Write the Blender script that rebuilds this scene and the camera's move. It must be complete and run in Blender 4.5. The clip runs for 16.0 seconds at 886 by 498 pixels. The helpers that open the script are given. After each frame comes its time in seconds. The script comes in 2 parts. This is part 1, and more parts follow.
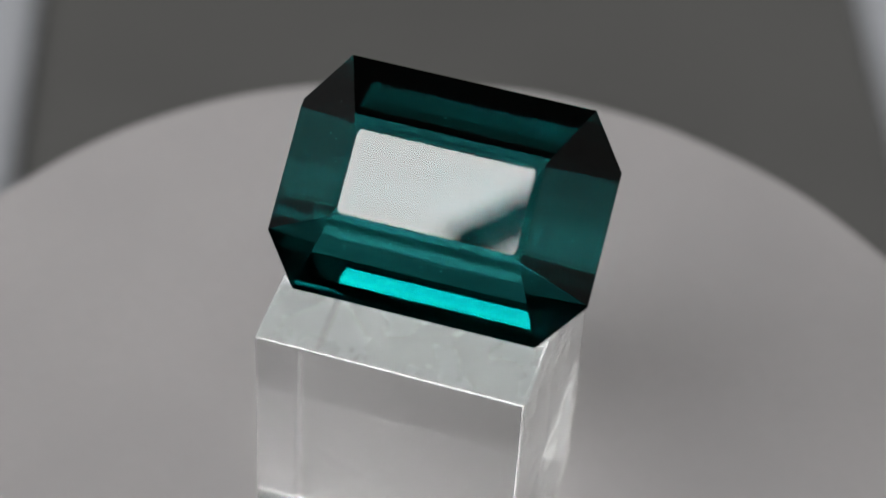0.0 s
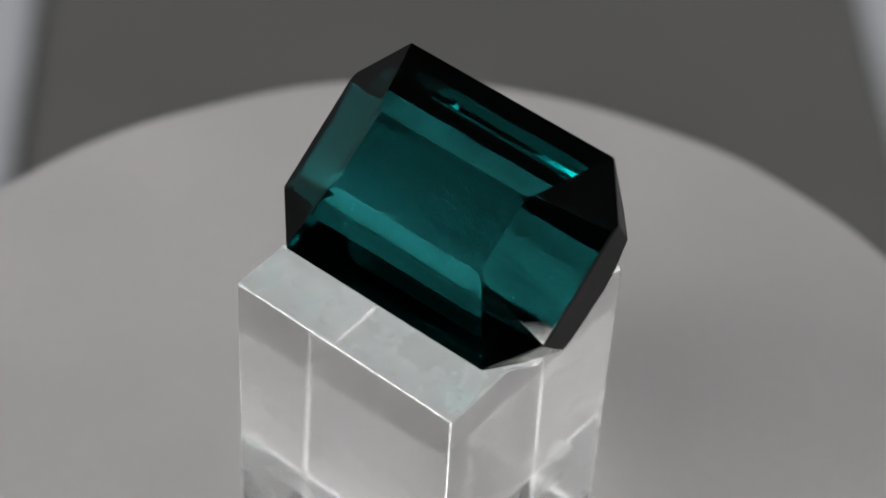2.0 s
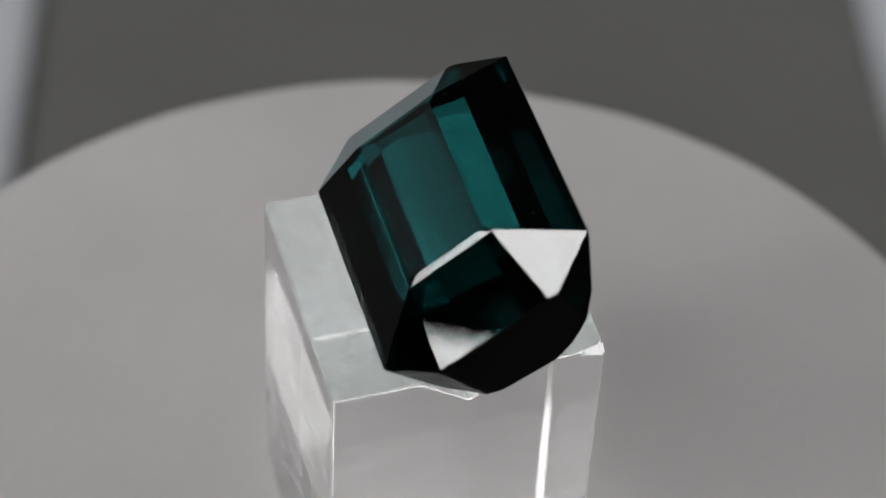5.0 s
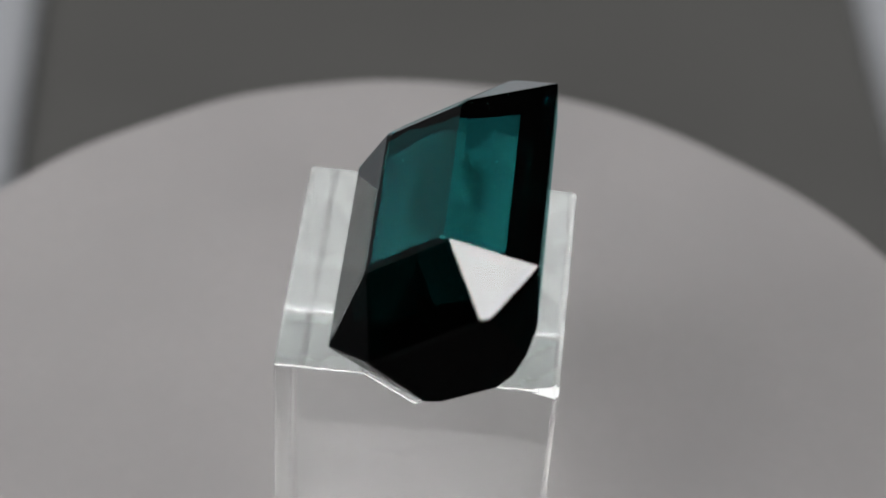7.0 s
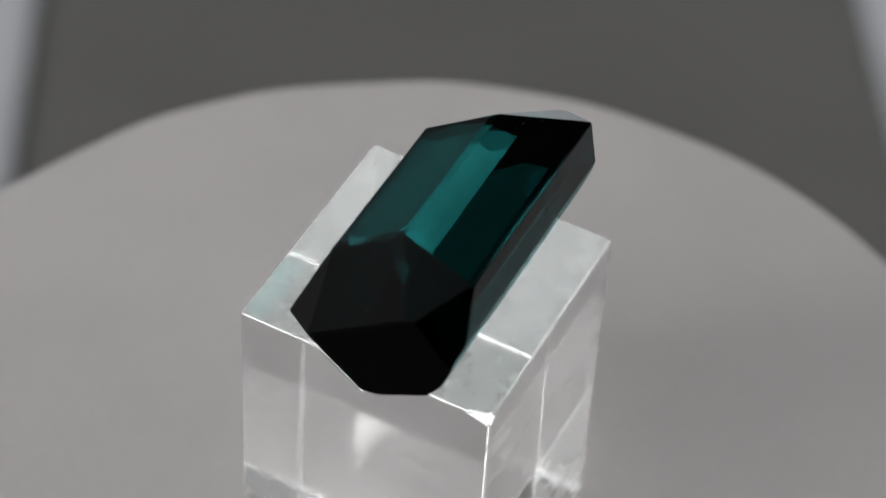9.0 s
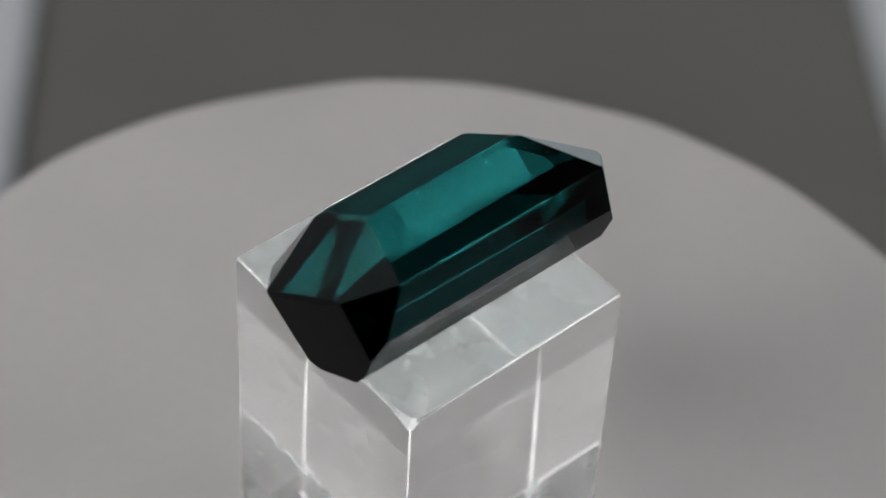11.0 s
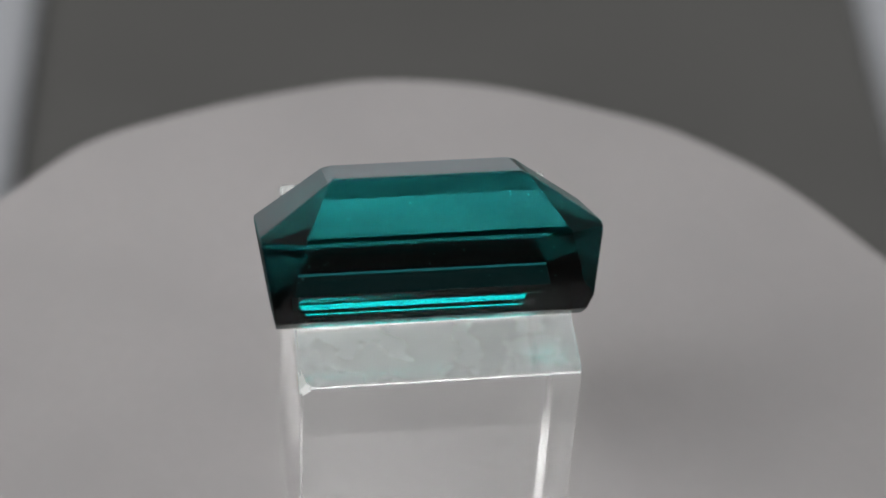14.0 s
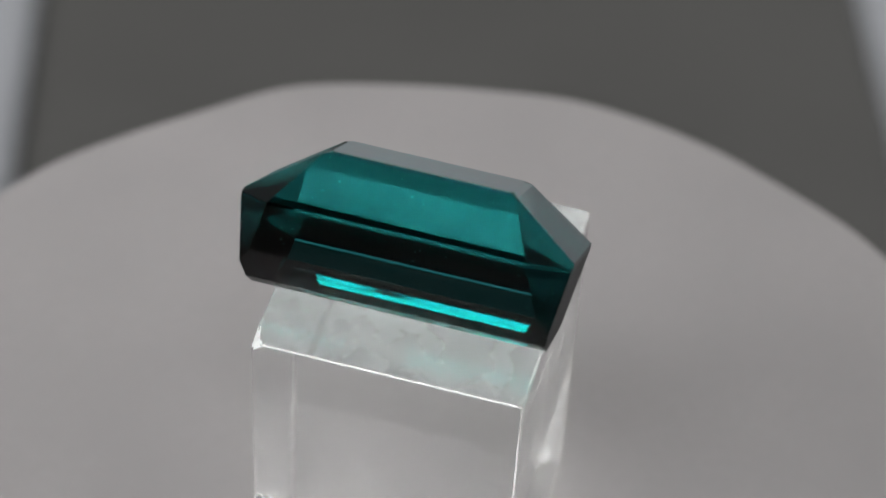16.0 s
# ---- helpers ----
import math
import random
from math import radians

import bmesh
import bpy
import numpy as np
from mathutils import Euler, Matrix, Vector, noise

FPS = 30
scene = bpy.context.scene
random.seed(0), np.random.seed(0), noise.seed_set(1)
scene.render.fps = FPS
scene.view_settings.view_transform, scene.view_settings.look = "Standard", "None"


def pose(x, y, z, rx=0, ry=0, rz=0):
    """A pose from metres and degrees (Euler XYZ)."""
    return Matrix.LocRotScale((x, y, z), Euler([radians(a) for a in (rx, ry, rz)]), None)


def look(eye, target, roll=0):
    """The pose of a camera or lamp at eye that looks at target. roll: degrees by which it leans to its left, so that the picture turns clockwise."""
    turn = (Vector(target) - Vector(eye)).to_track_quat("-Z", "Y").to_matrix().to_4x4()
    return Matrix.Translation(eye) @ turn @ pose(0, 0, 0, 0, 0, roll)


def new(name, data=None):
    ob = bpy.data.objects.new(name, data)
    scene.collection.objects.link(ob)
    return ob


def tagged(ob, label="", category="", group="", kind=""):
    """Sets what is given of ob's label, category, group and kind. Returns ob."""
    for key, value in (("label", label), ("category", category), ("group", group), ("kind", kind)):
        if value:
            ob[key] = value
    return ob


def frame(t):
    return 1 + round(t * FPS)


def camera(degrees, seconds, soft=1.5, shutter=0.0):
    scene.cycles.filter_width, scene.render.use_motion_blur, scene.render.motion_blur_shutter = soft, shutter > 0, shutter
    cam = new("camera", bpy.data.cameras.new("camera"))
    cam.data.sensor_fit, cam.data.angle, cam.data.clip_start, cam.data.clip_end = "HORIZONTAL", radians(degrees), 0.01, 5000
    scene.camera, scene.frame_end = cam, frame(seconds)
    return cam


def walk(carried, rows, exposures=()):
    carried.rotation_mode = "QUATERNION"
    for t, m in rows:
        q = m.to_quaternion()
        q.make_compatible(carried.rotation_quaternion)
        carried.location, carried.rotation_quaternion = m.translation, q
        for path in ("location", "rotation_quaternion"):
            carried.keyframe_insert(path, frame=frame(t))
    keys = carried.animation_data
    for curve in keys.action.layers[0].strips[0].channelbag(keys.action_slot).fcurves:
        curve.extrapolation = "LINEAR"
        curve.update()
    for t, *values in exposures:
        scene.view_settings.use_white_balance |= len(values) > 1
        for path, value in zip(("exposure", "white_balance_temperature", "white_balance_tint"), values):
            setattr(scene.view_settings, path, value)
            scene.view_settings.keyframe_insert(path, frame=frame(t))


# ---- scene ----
MM = 0.001

# ---- camera: one fixed macro view, looking down on the turntable ----
cam = camera(19.92, 16.0, soft=1.6)
EYE = Vector((0.00099, -0.12431, 0.16518))
AIM = Vector((0.0, 0.68406, -0.72943))
CAM_POSE = look(EYE, EYE + AIM, roll=3.48)
walk(cam, [(0.0, CAM_POSE), (16.0, CAM_POSE)])
cam.data.dof.use_dof = True
cam.data.dof.focus_distance = 0.181
cam.data.dof.aperture_fstop = 27.0

# ---- light: one tall window behind the camera in a dark room ----
ROOM_TURN = 18.0                      # degrees, the way the window wall faces
TABLE_Z = -0.22                       # table top below the paper disc
WIN_DIST, WIN_LEFT, WIN_RIGHT, WIN_LOW, WIN_HIGH = 1.00, -1.06, 1.07, 0.66, 2.72
room = pose(0, 0, 0, 0, 0, -ROOM_TURN)

world = bpy.data.worlds.new("world")
scene.world = world
world.use_nodes = True
sky = world.node_tree.nodes.new("ShaderNodeTexSky")
sky.sky_type = "NISHITA"
sky.sun_disc = False
sky.sun_elevation, sky.sun_rotation = radians(35), radians(200)
world.node_tree.links.new(sky.outputs[0], world.node_tree.nodes["Background"].inputs[0])
world.node_tree.nodes["Background"].inputs[1].default_value = 0.05

lamp = bpy.data.lights.new("window_light", "AREA")
lamp.shape = "RECTANGLE"
lamp.size, lamp.size_y = WIN_RIGHT - WIN_LEFT, WIN_HIGH - WIN_LOW
lamp.energy = 268.0
lamp.color = (1.0, 0.985, 0.975)
lamp_ob = new("window_light", lamp)
lamp_ob.matrix_world = room @ pose((WIN_LEFT + WIN_RIGHT) / 2, -WIN_DIST - 0.01, (WIN_LOW + WIN_HIGH) / 2, 90, 0, 0)


# ---- materials ----
def material(name):
    m = bpy.data.materials.new(name)
    m.use_nodes = True
    return m, m.node_tree.nodes, m.node_tree.links, m.node_tree.nodes["Principled BSDF"]


def grainy(name, colour, roughness, scale, spread=0.12, bump=0.2, blotch=None, blotch_scale=20.0):
    """A matte surface with fine grain, broad blotches and relief."""
    m, n, l, b = material(name)
    co = n.new("ShaderNodeTexCoord")
    fine = n.new("ShaderNodeTexNoise")
    fine.inputs["Scale"].default_value, fine.inputs["Detail"].default_value = scale, 6
    wide = n.new("ShaderNodeTexNoise")
    wide.inputs["Scale"].default_value, wide.inputs["Detail"].default_value = blotch_scale, 3
    l.new(co.outputs["Object"], fine.inputs["Vector"])
    l.new(co.outputs["Object"], wide.inputs["Vector"])
    mix = n.new("ShaderNodeMix")
    mix.data_type = "RGBA"
    mix.inputs["A"].default_value = (*[c * (1 - spread) for c in colour], 1)
    mix.inputs["B"].default_value = (*[c * (1 + spread) for c in colour], 1)
    l.new(fine.outputs["Fac"], mix.inputs["Factor"])
    mix2 = n.new("ShaderNodeMix")
    mix2.data_type = "RGBA"
    ramp = n.new("ShaderNodeValToRGB")
    ramp.color_ramp.elements[0].position, ramp.color_ramp.elements[1].position = 0.4, 0.7
    l.new(wide.outputs["Fac"], ramp.inputs["Fac"])
    l.new(ramp.outputs["Color"], mix2.inputs["Factor"])
    l.new(mix.outputs["Result"], mix2.inputs["A"])
    mix2.inputs["B"].default_value = (*(blotch or [c * 0.9 for c in colour]), 1)
    l.new(mix2.outputs["Result"], b.inputs["Base Color"])
    bp = n.new("ShaderNodeBump")
    bp.inputs["Strength"].default_value, bp.inputs["Distance"].default_value = bump, 0.0002
    l.new(fine.outputs["Fac"], bp.inputs["Height"])
    l.new(bp.outputs["Normal"], b.inputs["Normal"])
    b.inputs["Roughness"].default_value = roughness
    return m


def clear(name, colour, ior, roughness=0.0):
    m, n, l, b = material(name)
    b.inputs["Base Color"].default_value = (*colour, 1)
    b.inputs["Transmission Weight"].default_value = 1.0
    b.inputs["IOR"].default_value = ior
    b.inputs["Roughness"].default_value = roughness
    return m


def scuffed(name, colour, ior, roughness, share):
    """Clear plastic, polished in places and dulled by fine scratches in others."""
    m, n, l, b = material(name)
    dull = n.new("ShaderNodeBsdfPrincipled")
    for sh, rough in ((b, 0.0), (dull, roughness)):
        sh.inputs["Base Color"].default_value = (*colour, 1)
        sh.inputs["Transmission Weight"].default_value = 1.0
        sh.inputs["IOR"].default_value = ior
        sh.inputs["Roughness"].default_value = rough
    co = n.new("ShaderNodeTexCoord")
    blots = n.new("ShaderNodeTexNoise")
    blots.inputs["Scale"].default_value, blots.inputs["Detail"].default_value = 260, 5
    spread = n.new("ShaderNodeMapRange")
    spread.inputs["From Min"].default_value, spread.inputs["From Max"].default_value = 0.35, 0.65
    spread.inputs["To Min"].default_value, spread.inputs["To Max"].default_value = share * 0.88, share * 1.12
    l.new(co.outputs["Object"], blots.inputs["Vector"])
    l.new(blots.outputs["Fac"], spread.inputs["Value"])
    both = n.new("ShaderNodeMixShader")
    l.new(spread.outputs["Result"], both.inputs["Fac"])
    l.new(b.outputs[0], both.inputs[1])
    l.new(dull.outputs[0], both.inputs[2])
    l.new(both.outputs[0], n["Material Output"].inputs["Surface"])
    return m


PAPER = grainy("grey_paper", (0.176, 0.170, 0.170), 0.85, 900, 0.06, 0.15, (0.164, 0.159, 0.159), 60)
TABLE = grainy("dark_grey_table", (0.034, 0.034, 0.0325), 0.7, 220, 0.08, 0.2)
BOARD = grainy("pale_board", (0.16, 0.167, 0.178), 0.6, 150, 0.03, 0.1)
PALE_WALL = grainy("pale_wall", (0.20, 0.205, 0.21), 0.9, 30, 0.1, 0.2)
SIDE_WALL = grainy("grey_wall", (0.13, 0.13, 0.128), 0.9, 30, 0.1, 0.2)
WHITE_BOARD = grainy("white_board", (0.30, 0.315, 0.335), 0.6, 150, 0.03, 0.1)
WALL = grainy("dark_wall", (0.05, 0.05, 0.05), 0.9, 30, 0.1, 0.2)
FLOOR = grainy("dark_floor", (0.05, 0.045, 0.04), 0.7, 30, 0.1, 0.2)
BLACK = grainy("black_plastic", (0.012, 0.012, 0.013), 0.5, 400, 0.1, 0.1)


def crystal(name, through_colour, inner_colour, ior, gloss_level=0.6):
    """A coloured crystal: tinted where light passes and at every inner bounce, outer gloss dimmed to keep facets dark
    and lifted at grazing angles.
    """
    m, n, l, b = material(name)
    n.remove(b)
    fres = n.new("ShaderNodeFresnel")
    fres.inputs["IOR"].default_value = ior
    ramp = n.new("ShaderNodeValToRGB")
    ramp.color_ramp.elements[0].position, ramp.color_ramp.elements[0].color = 0.6, (min(1, gloss_level + 0.25),) * 3 + (1,)
    ramp.color_ramp.elements[1].position, ramp.color_ramp.elements[1].color = 0.95, (*inner_colour, 1)
    sheen = ramp.color_ramp.elements.new(0.25)
    sheen.color = (min(1, gloss_level + 0.25),) * 3 + (1,)
    start = ramp.color_ramp.elements.new(0.1)
    start.color = (gloss_level, gloss_level, gloss_level, 1)
    gloss = n.new("ShaderNodeBsdfGlossy")
    gloss.inputs["Roughness"].default_value = 0.0
    bend = n.new("ShaderNodeBsdfRefraction")
    bend.inputs["Roughness"].default_value, bend.inputs["IOR"].default_value = 0.0, ior
    co = n.new("ShaderNodeTexCoord")
    zone = n.new("ShaderNodeTexNoise")
    zone.inputs["Scale"].default_value, zone.inputs["Detail"].default_value = 1.0, 4
    stretch = n.new("ShaderNodeMapping")
    stretch.inputs["Scale"].default_value = (45, 520, 520)
    mix = n.new("ShaderNodeMix")
    mix.data_type = "RGBA"
    mix.inputs["A"].default_value = (*[c * 0.7 for c in through_colour], 1)
    mix.inputs["B"].default_value = (*[min(1, c * 1.3) for c in through_colour], 1)
    l.new(co.outputs["Object"], stretch.inputs["Vector"])
    l.new(stretch.outputs["Vector"], zone.inputs["Vector"])
    l.new(zone.outputs["Fac"], mix.inputs["Factor"])
    l.new(mix.outputs["Result"], bend.inputs["Color"])
    l.new(fres.outputs["Fac"], ramp.inputs["Fac"])
    l.new(ramp.outputs["Color"], gloss.inputs["Color"])
    both = n.new("ShaderNodeMixShader")
    l.new(fres.outputs["Fac"], both.inputs["Fac"])
    l.new(bend.outputs[0], both.inputs[1])
    l.new(gloss.outputs[0], both.inputs[2])
    l.new(both.outputs[0], n["Material Output"].inputs["Surface"])
    return m


GEM = crystal("teal_tourmaline", (0.115, 0.405, 0.41), (0.12, 0.50, 0.495), 1.63, 0.35)
SPECK = grainy("pale_speck", (0.6, 0.66, 0.64), 0.6, 3000, 0.1, 0.0)
# the same crystal per facet group, dark views and dim reflections put into the colour
GEM_SIDE = crystal("tourmaline_end_crown_darkened", (0.055, 0.215, 0.215), (0.06, 0.28, 0.28), 1.63)
GEM_END = crystal("tourmaline_closed_end_darkened", (0.018, 0.021, 0.02), (0.03, 0.05, 0.05), 1.63, 0.06)
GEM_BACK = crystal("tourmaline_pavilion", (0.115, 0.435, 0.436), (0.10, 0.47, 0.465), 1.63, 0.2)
GEM_TABLE = crystal("tourmaline_table_darkened", (0.044, 0.165, 0.172), (0.10, 0.47, 0.465), 1.63, 0.5)
GEM_CORNER = crystal("tourmaline_corner_darkened", (0.035, 0.105, 0.105), (0.10, 0.47, 0.465), 1.63, 0.1)
CHIPPED = clear("broken_acrylic", (0.95, 0.97, 0.97), 1.49, 0.35)
# foot is scuffed; its tint stands in for teal light from the gem
FOOT = scuffed("scuffed_tinted_acrylic_foot", (0.66, 0.75, 0.745), 1.49, 0.45, 0.25)
WORN = clear("worn_acrylic_edge", (0.98, 0.99, 0.99), 1.49, 0.25)
ACRYLIC = clear("clear_acrylic", (0.975, 0.99, 0.988), 1.49, 0.0)


def part(name, bm, mat, parent=None, label=""):
    me = bpy.data.meshes.new(name)
    bm.normal_update()
    bm.to_mesh(me)
    bm.free()
    me.materials.append(mat)
    ob = new(name, me)
    if parent:
        ob.parent = parent
    if label:
        tagged(ob, label)
    return ob


def box(bm, x0, y0, z0, x1, y1, z1):
    m = Matrix.Translation(((x0 + x1) / 2, (y0 + y1) / 2, (z0 + z1) / 2)) @ Matrix.Diagonal((x1 - x0, y1 - y0, z1 - z0, 1))
    bmesh.ops.create_cube(bm, size=1, matrix=m)


# ---- the room ----
ROOM_W, ROOM_D, ROOM_TOP, FLOOR_Z, THICK = 2.6, 4.5, 2.85, -0.97, 0.12


def room_slab(name, *b, mat=WALL, kind="structure"):
    bm = bmesh.new()
    box(bm, *b)
    ob = part(name, bm, mat)
    ob.matrix_world = room
    return tagged(ob, kind=kind)


room_slab("floor", -ROOM_W, -WIN_DIST - 0.15, FLOOR_Z - 0.1, ROOM_W, ROOM_D, FLOOR_Z, mat=FLOOR)
room_slab("ceiling", -ROOM_W, -WIN_DIST - 0.15, ROOM_TOP, ROOM_W, ROOM_D, ROOM_TOP + 0.1)
room_slab("wall_north", -ROOM_W, ROOM_D, FLOOR_Z, ROOM_W, ROOM_D + THICK, ROOM_TOP)
room_slab("wall_west", -ROOM_W - THICK, -WIN_DIST - 0.15, FLOOR_Z, -ROOM_W, ROOM_D, ROOM_TOP, mat=PALE_WALL)
room_slab("wall_east", ROOM_W, -WIN_DIST - 0.15, FLOOR_Z, ROOM_W + THICK, ROOM_D, ROOM_TOP, mat=SIDE_WALL)
bm = bmesh.new()
y0, y1 = -WIN_DIST - 0.15, -WIN_DIST - 0.02
box(bm, -ROOM_W, y0, FLOOR_Z, WIN_LEFT, y1, ROOM_TOP)
box(bm, WIN_RIGHT, y0, FLOOR_Z, ROOM_W, y1, ROOM_TOP)
box(bm, WIN_LEFT, y0, FLOOR_Z, WIN_RIGHT, y1, WIN_LOW)
box(bm, WIN_LEFT, y0, WIN_HIGH, WIN_RIGHT, y1, ROOM_TOP)
box(bm, WIN_LEFT - 0.05, y1 + 0.002, WIN_LOW - 0.05, -0.58, y1 + 0.045, 0.92)     # added panel, hides the window's lower left from the end facets
wall_south = part("wall_south", bm, WALL)
wall_south.matrix_world = room
tagged(wall_south, kind="structure")

# ---- table with pale boards, and one added out of view across its far end ----
bm = bmesh.new()
box(bm, -0.60, -0.55, -0.03, 0.60, 0.75, 0.0)
bmesh.ops.bevel(bm, geom=bm.edges[:], offset=0.003, segments=2, affect="EDGES")
table = new("table")
table.location = (0, 0, TABLE_Z)
part("tabletop", bm, TABLE, table)
for sx in (-1, 1):
    for sy in (-0.5, 0.7):
        bm = bmesh.new()
        x, y = sx * 0.55, sy
        box(bm, x - 0.025, y - 0.025, FLOOR_Z - TABLE_Z, x + 0.025, y + 0.025, -0.03)
        part("leg", bm, TABLE, table)
tagged(table, "dark grey matte table under the turntable", "table")


def card_board(x, y, turn, side, wide=0.22, half=0.33, mat=BOARD):
    bm = bmesh.new()
    box(bm, min(0, side * wide), -half, 0, max(0, side * wide), half, 0.005)
    bmesh.ops.bevel(bm, geom=bm.edges[:], offset=0.001, segments=2, affect="EDGES")
    ob = part("card_board", bm, mat)
    ob.matrix_world = pose(x, y, TABLE_Z, 0, 0, turn)
    return tagged(ob, "plain pale grey card board lying on the dark table", "board", "boards beside the turntable")


card_board(-0.0928, 0.277, 3.55, -1)
card_board(0.0953, 0.303, 5.5, 1)
# unseen board, added only to give the gem's table facet a pale sheen
sheen_board = card_board(0.0, 0.72, 90.0, -1, 0.24, 0.56, WHITE_BOARD)
sheen_board.location.z += 0.006

# ---- turntable ----
# where the scissors cut a flat into the edge: angle, depth in mm, half width in degrees
FLATS = ((20, 0.1, 9), (78, 0.5, 9), (122, 0.6, 10), (150, 0.15, 8), (186, 0.45, 7), (218, 0.55, 8), (254, 1.1, 9), (284, 1.5, 9), (305, 0.6, 10), (340, 0.4, 10))


def disc_radius(a):
    """The hand-cut edge of the paper wanders a little."""
    r = 52.45 + 0.05 * math.sin(23 * a)
    for at, depth, wide in FLATS:
        off = (math.degrees(a) - at + 180) % 360 - 180
        r -= 0.65 * depth * max(0.0, 1 - (off / (1.5 * wide)) ** 2) ** 1.5
    return r * MM


def ring(bm, radius, z, n=192):
    return [bm.verts.new((radius(i * math.tau / n) * math.cos(i * math.tau / n), radius(i * math.tau / n) * math.sin(i * math.tau / n), z)) for i in range(n)]


def lathe(bm, rings):
    for a, b in zip(rings, rings[1:]):
        for i in range(len(a)):
            j = (i + 1) % len(a)
            bm.faces.new((a[i], a[j], b[j], b[i]))
    bm.faces.new(list(reversed(rings[0])))
    bm.faces.new(rings[-1])


turntable = new("turntable")
bm = bmesh.new()
lathe(bm, [ring(bm, disc_radius, z) for z in (-0.0004, 0.0)])
part("paper_disc", bm, PAPER, turntable, "light grey hand-cut paper disc")
bm = bmesh.new()
lathe(bm, [ring(bm, lambda a, r=r: r, z, 96) for r, z in ((0.046, -0.0124), (0.049, -0.0114), (0.049, -0.0014), (0.048, -0.0006))])
part("platter", bm, BLACK, turntable)
tagged(turntable, "round turntable topped with a light grey paper disc", "turntable")
bm = bmesh.new()
lathe(bm, [ring(bm, lambda a, r=r: r, z, 96) for r, z in ((0.045, TABLE_Z), (0.045, TABLE_Z + 0.01), (0.036, TABLE_Z + 0.02), (0.036, -0.018), (0.02, -0.0126))])
part("base", bm, BLACK, turntable, "black plastic column")

# ---- acrylic block with a groove along its top ----
BLOCK_H = 30 * MM


def acrylic_block():
    bm = bmesh.new()
    h, gw, gd = 10.08, 3.6, 2.65
    prof = [(-h, 0.02), (h, 0.02), (h, 30), (gw, 30), (0, 30 - gd), (-gw, 30), (-h, 30)]
    a = [bm.verts.new((-10 * MM, y * MM, z * MM)) for y, z in prof]
    b = [bm.verts.new((10 * MM, y * MM, z * MM)) for y, z in prof]
    bm.faces.new(list(reversed(a)))
    bm.faces.new(b)
    for i in range(len(prof)):
        j = (i + 1) % len(prof)
        bm.faces.new((a[i], a[j], b[j], b[i]))
    bmesh.ops.recalc_face_normals(bm, faces=bm.faces)
    worn = bmesh.ops.bevel(bm, geom=bm.edges[:], offset=0.2 * MM, segments=3, affect="EDGES")
    for f in worn["faces"]:
        f.material_index = 2
    # the chipped corner, two small broken faces
    for co, no in (((9.55, 9.6, 29.9), (1, 1, 1.15)), ((9.75, 9.35, 29.75), (1, 0.25, 0.9))):
        res = bmesh.ops.bisect_plane(bm, geom=bm.verts[:] + bm.edges[:] + bm.faces[:], plane_co=Vector(co) * MM, plane_no=Vector(no).normalized(), clear_outer=True)
        made = bmesh.ops.contextual_create(bm, geom=[e for e in res["geom_cut"] if isinstance(e, bmesh.types.BMEdge)])
        for f in made["faces"]:
            f.material_index = 1
    bmesh.ops.recalc_face_normals(bm, faces=bm.faces)
    ob = part("acrylic_block", bm, ACRYLIC)
    ob.data.materials.append(CHIPPED)
    ob.data.materials.append(WORN)
    ob.data.materials.append(FOOT)
    for p in ob.data.polygons:
        if p.normal.z < -0.99:
            p.material_index = 3
    return tagged(ob, "clear acrylic display block with a grooved top and a chipped corner", "display block")


block = acrylic_block()
block.visible_shadow = False
BLOCK_ON = pose(0.216 * MM, 0.107 * MM, 0, 0, 0, -29.3)

# ---- the gemstone ----
GEM_TILT = 36.24


def cut(bm, co, no):
    """Grinds one facet: takes off what lies beyond the plane."""
    res = bmesh.ops.bisect_plane(bm, geom=bm.verts[:] + bm.edges[:] + bm.faces[:], dist=1e-8, plane_co=Vector(co) * MM, plane_no=Vector(no).normalized(), clear_outer=True)
    edges = [e for e in res["geom_cut"] if isinstance(e, bmesh.types.BMEdge)]
    if len(edges) > 2:
        bmesh.ops.contextual_create(bm, geom=edges)


def plane3(a, b, c):
    a, b, c = Vector(a), Vector(b), Vector(c)
    n = (b - a).cross(c - a)
    return a, (n if n.dot(a + b + c) > 0 else -n)


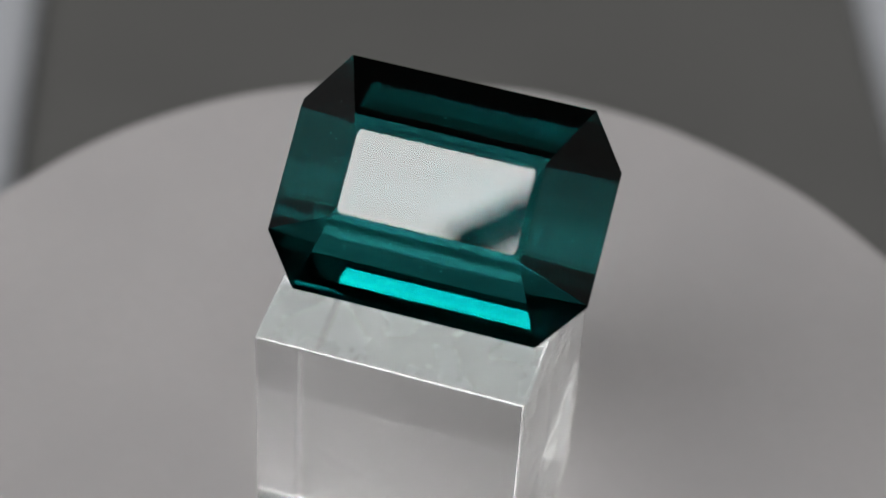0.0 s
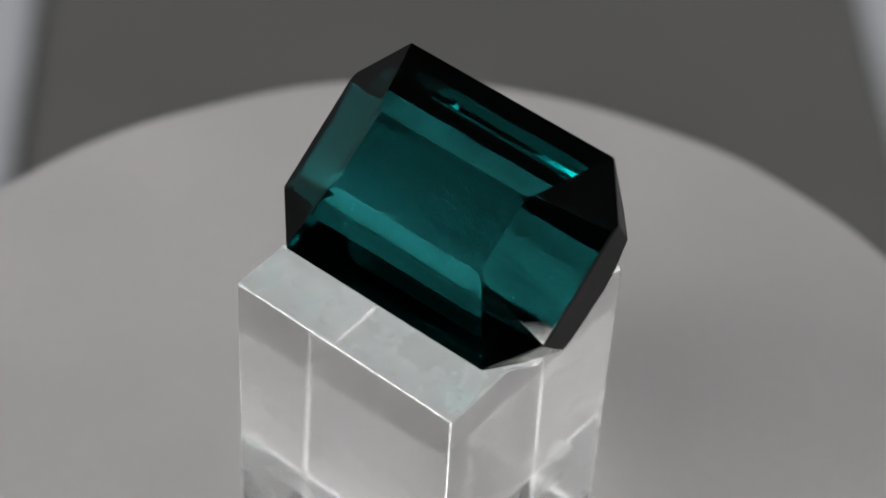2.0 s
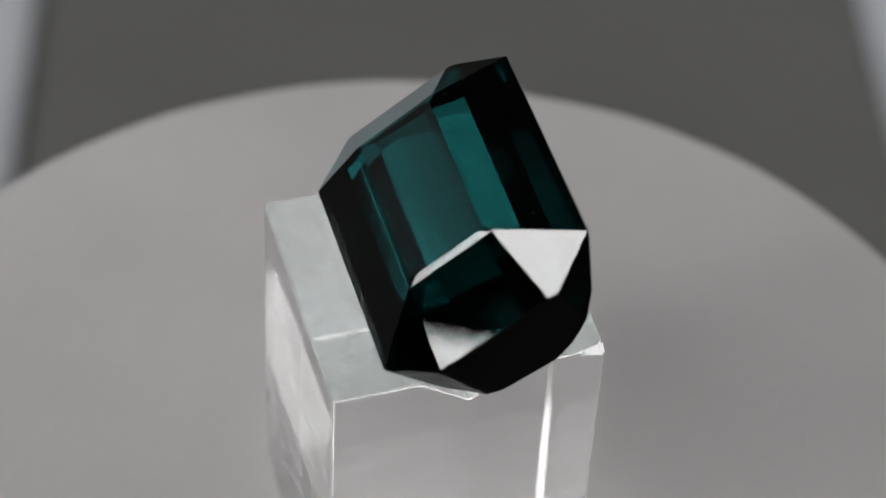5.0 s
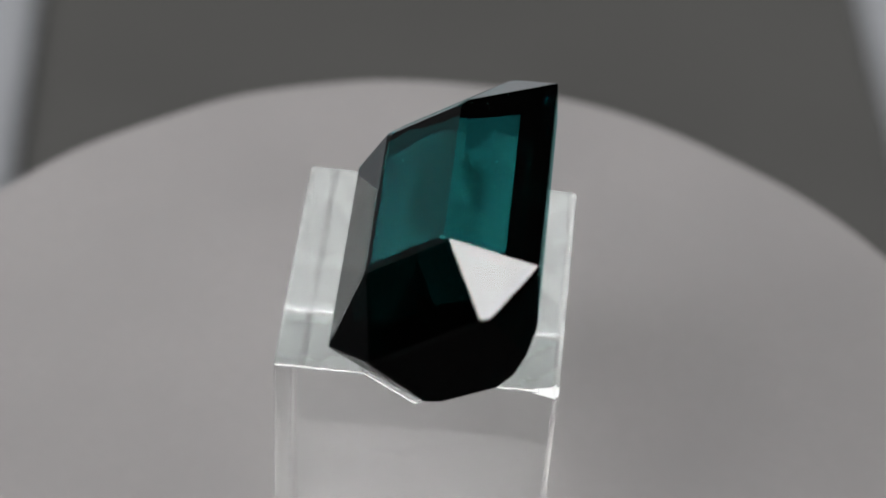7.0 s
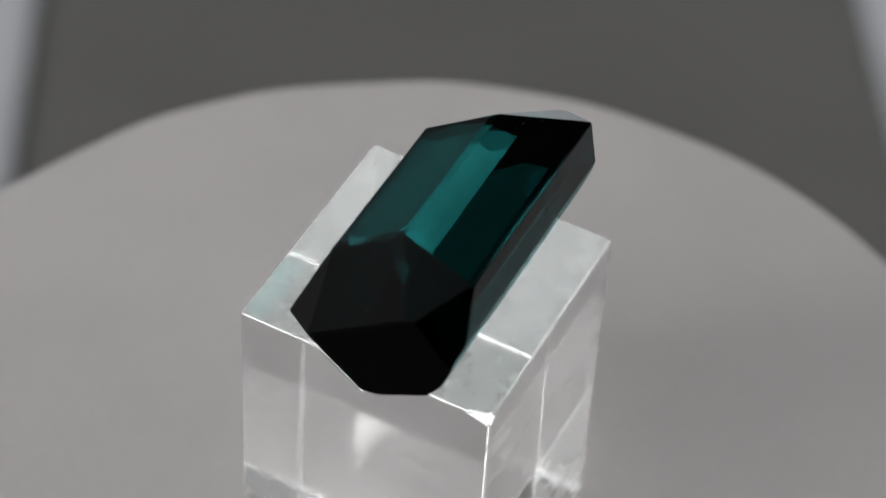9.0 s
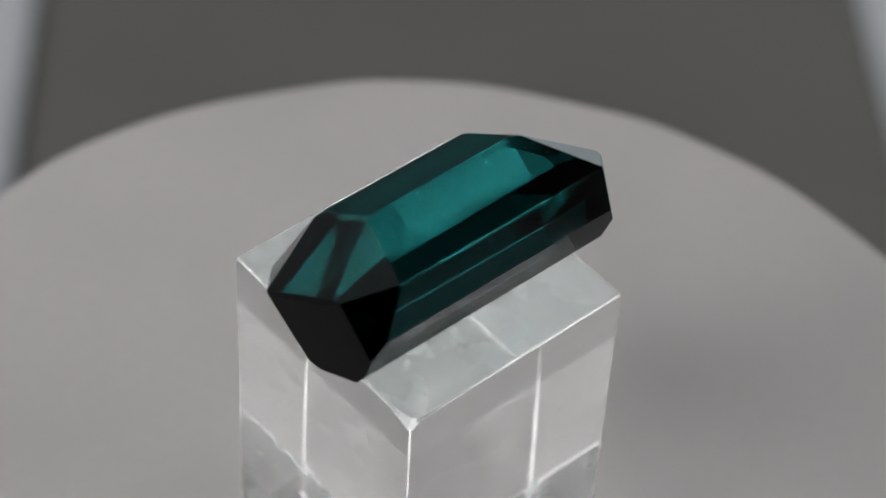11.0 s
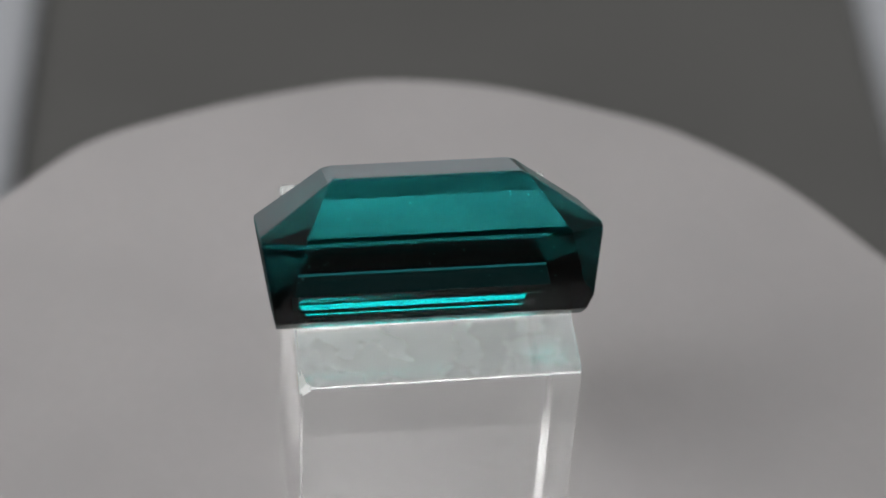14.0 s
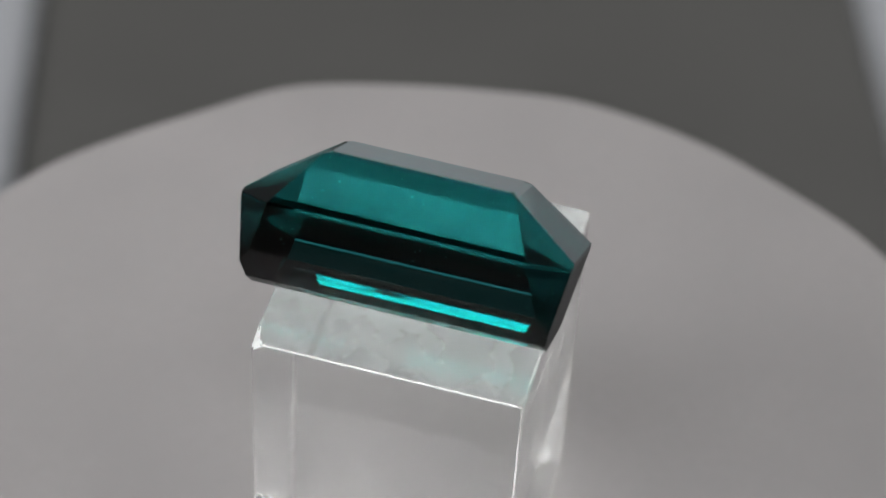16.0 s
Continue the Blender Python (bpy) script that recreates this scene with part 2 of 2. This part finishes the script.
def gemstone():
    L, W = 11.83, 8.70                 # half length and half width at the girdle
    BACK_STEPS = ((6.15, -4.03), (4.46, -5.35), (2.64, -6.68))     # half width and depth of each pavilion step
    FRONT_STEPS = ((6.71, -4.59), (5.70, -5.28), (3.50, -6.76))
    TX, TY, TZ = 7.0, 3.57, 3.25       # the upper edge of the main crown facets
    bm = bmesh.new()
    bmesh.ops.create_cube(bm, size=40 * MM)
    cut(bm, (0, 0, TZ + 0.22), (0, 0, 1))
    for s in (-1, 1):
        cut(bm, (s * L, 0, 0), (s, 0, 0))
        cut(bm, (0, s * W, 0), (0, s, 0))
        # crown: main facets, then the narrow step round the table
        cut(bm, *plane3((s * L, 1, -0.16), (s * L, -1, -0.16), (s * TX, 0, TZ)))
        cut(bm, *plane3((1, s * W, 0), (-1, s * W, 0), (0, s * TY, TZ)))
        cut(bm, *plane3((s * TX, 1, TZ), (s * TX, -1, TZ), (s * (TX - 0.5), 0, TZ + 0.22)))
        cut(bm, *plane3((1, s * TY, TZ), (-1, s * TY, TZ), (0, s * (TY - 0.5), TZ + 0.22)))
        # pavilion: steep ends, four steps on the long sides
        cut(bm, *plane3((s * L, 1, -0.65), (s * L, -1, -0.65), (s * 11.17, 0, -5.2)))
        steps = [(W, -0.2), *(BACK_STEPS if s > 0 else FRONT_STEPS), (s * 0.78, -7.38)]
        for (ya, za), (yb, zb) in zip(steps, steps[1:]):
            cut(bm, *plane3((1, s * ya, za), (-1, s * ya, za), (0, s * yb, zb)))
        for q in (-1, 1):
            cx, cy, zc = (2.78, 3.86, -0.4) if q > 0 else (2.87, 3.67, -0.2)
            g_long, g_end = Vector((s * (L - cx), q * W, 0)), Vector((s * L, q * (W - cy), zc))
            cut(bm, g_long, (s * cy, q * cx, 0))
            cut(bm, *plane3(g_long, g_end, (s * (TX - 0.05), q * (TY - 0.05), TZ)))
            low = Vector((0, 0, -0.32))
            cut(bm, *plane3(g_long + low, g_end + low, (s * 11.3, q * 4.35, -5.4)))
            cut(bm, (s * (TX - 0.66), q * (TY - 0.5), TZ + 0.22), (s * 0.27, q * 0.09, 0.96))
    bmesh.ops.recalc_face_normals(bm, faces=bm.faces)
    bm.normal_update()
    stone = new("gemstone")
    lean = pose(0, 0, 0, GEM_TILT, -0.5, 0)
    kinds = {"table_facet": [], "crown": [], "girdle": [], "pavilion": []}
    for f in bm.faces:
        nz = f.normal.z
        kinds["table_facet" if nz > 0.97 else "crown" if nz > 0.03 else "girdle" if nz > -0.03 else "pavilion"].append(f)
    for name, faces in kinds.items():
        me = bpy.data.meshes.new(name)
        co, index, polys, ends = [], {}, [], []
        for f in faces:
            for v in f.verts:
                if v not in index:
                    index[v] = len(co)
                    co.append(lean @ v.co)
            polys.append([index[v] for v in f.verts])
            # 1, 2 and 3 pick the darkened copies of the crystal
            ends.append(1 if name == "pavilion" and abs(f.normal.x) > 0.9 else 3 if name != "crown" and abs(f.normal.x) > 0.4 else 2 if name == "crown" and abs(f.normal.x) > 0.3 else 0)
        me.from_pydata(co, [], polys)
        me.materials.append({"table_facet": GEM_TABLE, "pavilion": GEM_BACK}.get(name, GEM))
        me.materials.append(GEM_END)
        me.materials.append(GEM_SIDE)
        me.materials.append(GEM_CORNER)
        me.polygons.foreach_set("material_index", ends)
        new(name, me).parent = stone
    bm.free()
    rng = random.Random(7)
    specks = bmesh.new()
    for _ in range(46):
        at = Vector((rng.uniform(-9.5, 9.5), rng.uniform(-5, 6), rng.uniform(-3.5, 1.5))) * MM
        r = rng.uniform(0.012, 0.04) * MM
        bmesh.ops.create_icosphere(specks, subdivisions=1, radius=r, matrix=lean @ Matrix.Translation(at) @ Matrix.Diagonal((rng.uniform(1, 2.5), 1, 1, 1)))
    tagged(part("inclusions", specks, SPECK, stone, "tiny pale specks inside the crystal"), kind="stuff")
    return tagged(stone, "dark teal emerald-cut tourmaline gemstone tilted on the acrylic block", "gemstone")


gem = gemstone()
GEM_AT = pose(0.956 * MM, 0.533 * MM, BLOCK_H + 6.94 * MM, 0, 0, -29.14)

# ---- the camera that films, seen dark in the polished facets ----
def bevelled(bm, offset):
    bmesh.ops.bevel(bm, geom=bm.edges[:], offset=offset, segments=3, affect="EDGES")
    return bm


film_camera = new("photo_camera")
bm = bmesh.new()
box(bm, -0.070, -0.040, 0.064, 0.070, 0.046, 0.105)
part("housing", bevelled(bm, 0.006), BLACK, film_camera)
bm = bmesh.new()
lathe(bm, [ring(bm, lambda a, r=r: r, z, 64) for r, z in ((0.026, 0.004), (0.028, 0.006), (0.028, 0.030), (0.032, 0.034), (0.032, 0.060))])
part("lens_barrel", bm, BLACK, film_camera)
# added sheet that blocks the window; outline fitted to which facets must look dark
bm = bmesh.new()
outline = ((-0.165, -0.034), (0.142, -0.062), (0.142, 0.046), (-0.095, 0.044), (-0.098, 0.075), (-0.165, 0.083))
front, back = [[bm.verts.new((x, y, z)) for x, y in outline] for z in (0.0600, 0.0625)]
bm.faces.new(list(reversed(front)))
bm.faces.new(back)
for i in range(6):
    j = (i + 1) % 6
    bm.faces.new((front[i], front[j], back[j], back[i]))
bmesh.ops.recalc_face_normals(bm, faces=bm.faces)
part("blocker_sheet", bm, BLACK, film_camera)
# added bar, placed to put a dark wedge into the table facet's reflection
bm = bmesh.new()
box(bm, -0.022, 0.044, 0.064, -0.016, 0.098, 0.072)
box(bm, -0.0027, 0.0, 0.0635, 0.0027, 0.060, 0.0715)
bm.verts.ensure_lookup_table()
bmesh.ops.transform(bm, matrix=pose(-0.018, 0.099, 0, 0, 0, 115), verts=bm.verts[8:])
part("wedge_bar", bm, BLACK, film_camera)
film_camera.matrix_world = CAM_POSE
tagged(film_camera, "black camera with an added light-blocking sheet round its lens above the gemstone", "camera")

# ---- what turns ----
TURN = [(0.0, 14.93), (0.5, 9.51), (1.0, 4.03), (1.5, -1.5), (2.0, -7.07), (2.5, -12.74), (3.0, -18.44), (3.5, -24.2), (4.0, -30.03), (6.5, -58.48), (7.0, -63.91),
        (7.5, -69.39), (8.0, -74.92), (8.5, -80.36), (9.0, -85.95), (11.5, -113.83), (12.0, -119.57), (12.5, -125.15), (13.0, -130.58), (13.5, -136.02),
        (14.0, -141.53), (14.5, -147.03), (15.0, -152.61), (15.5, -158.17), (16.0, -163.82)]


def motions():
    for thing, at in ((turntable, Matrix()), (block, BLOCK_ON), (gem, GEM_AT)):
        walk(thing, [(t, pose(0, 0, 0, 0, 0, a) @ at) for t, a in TURN])


motions()
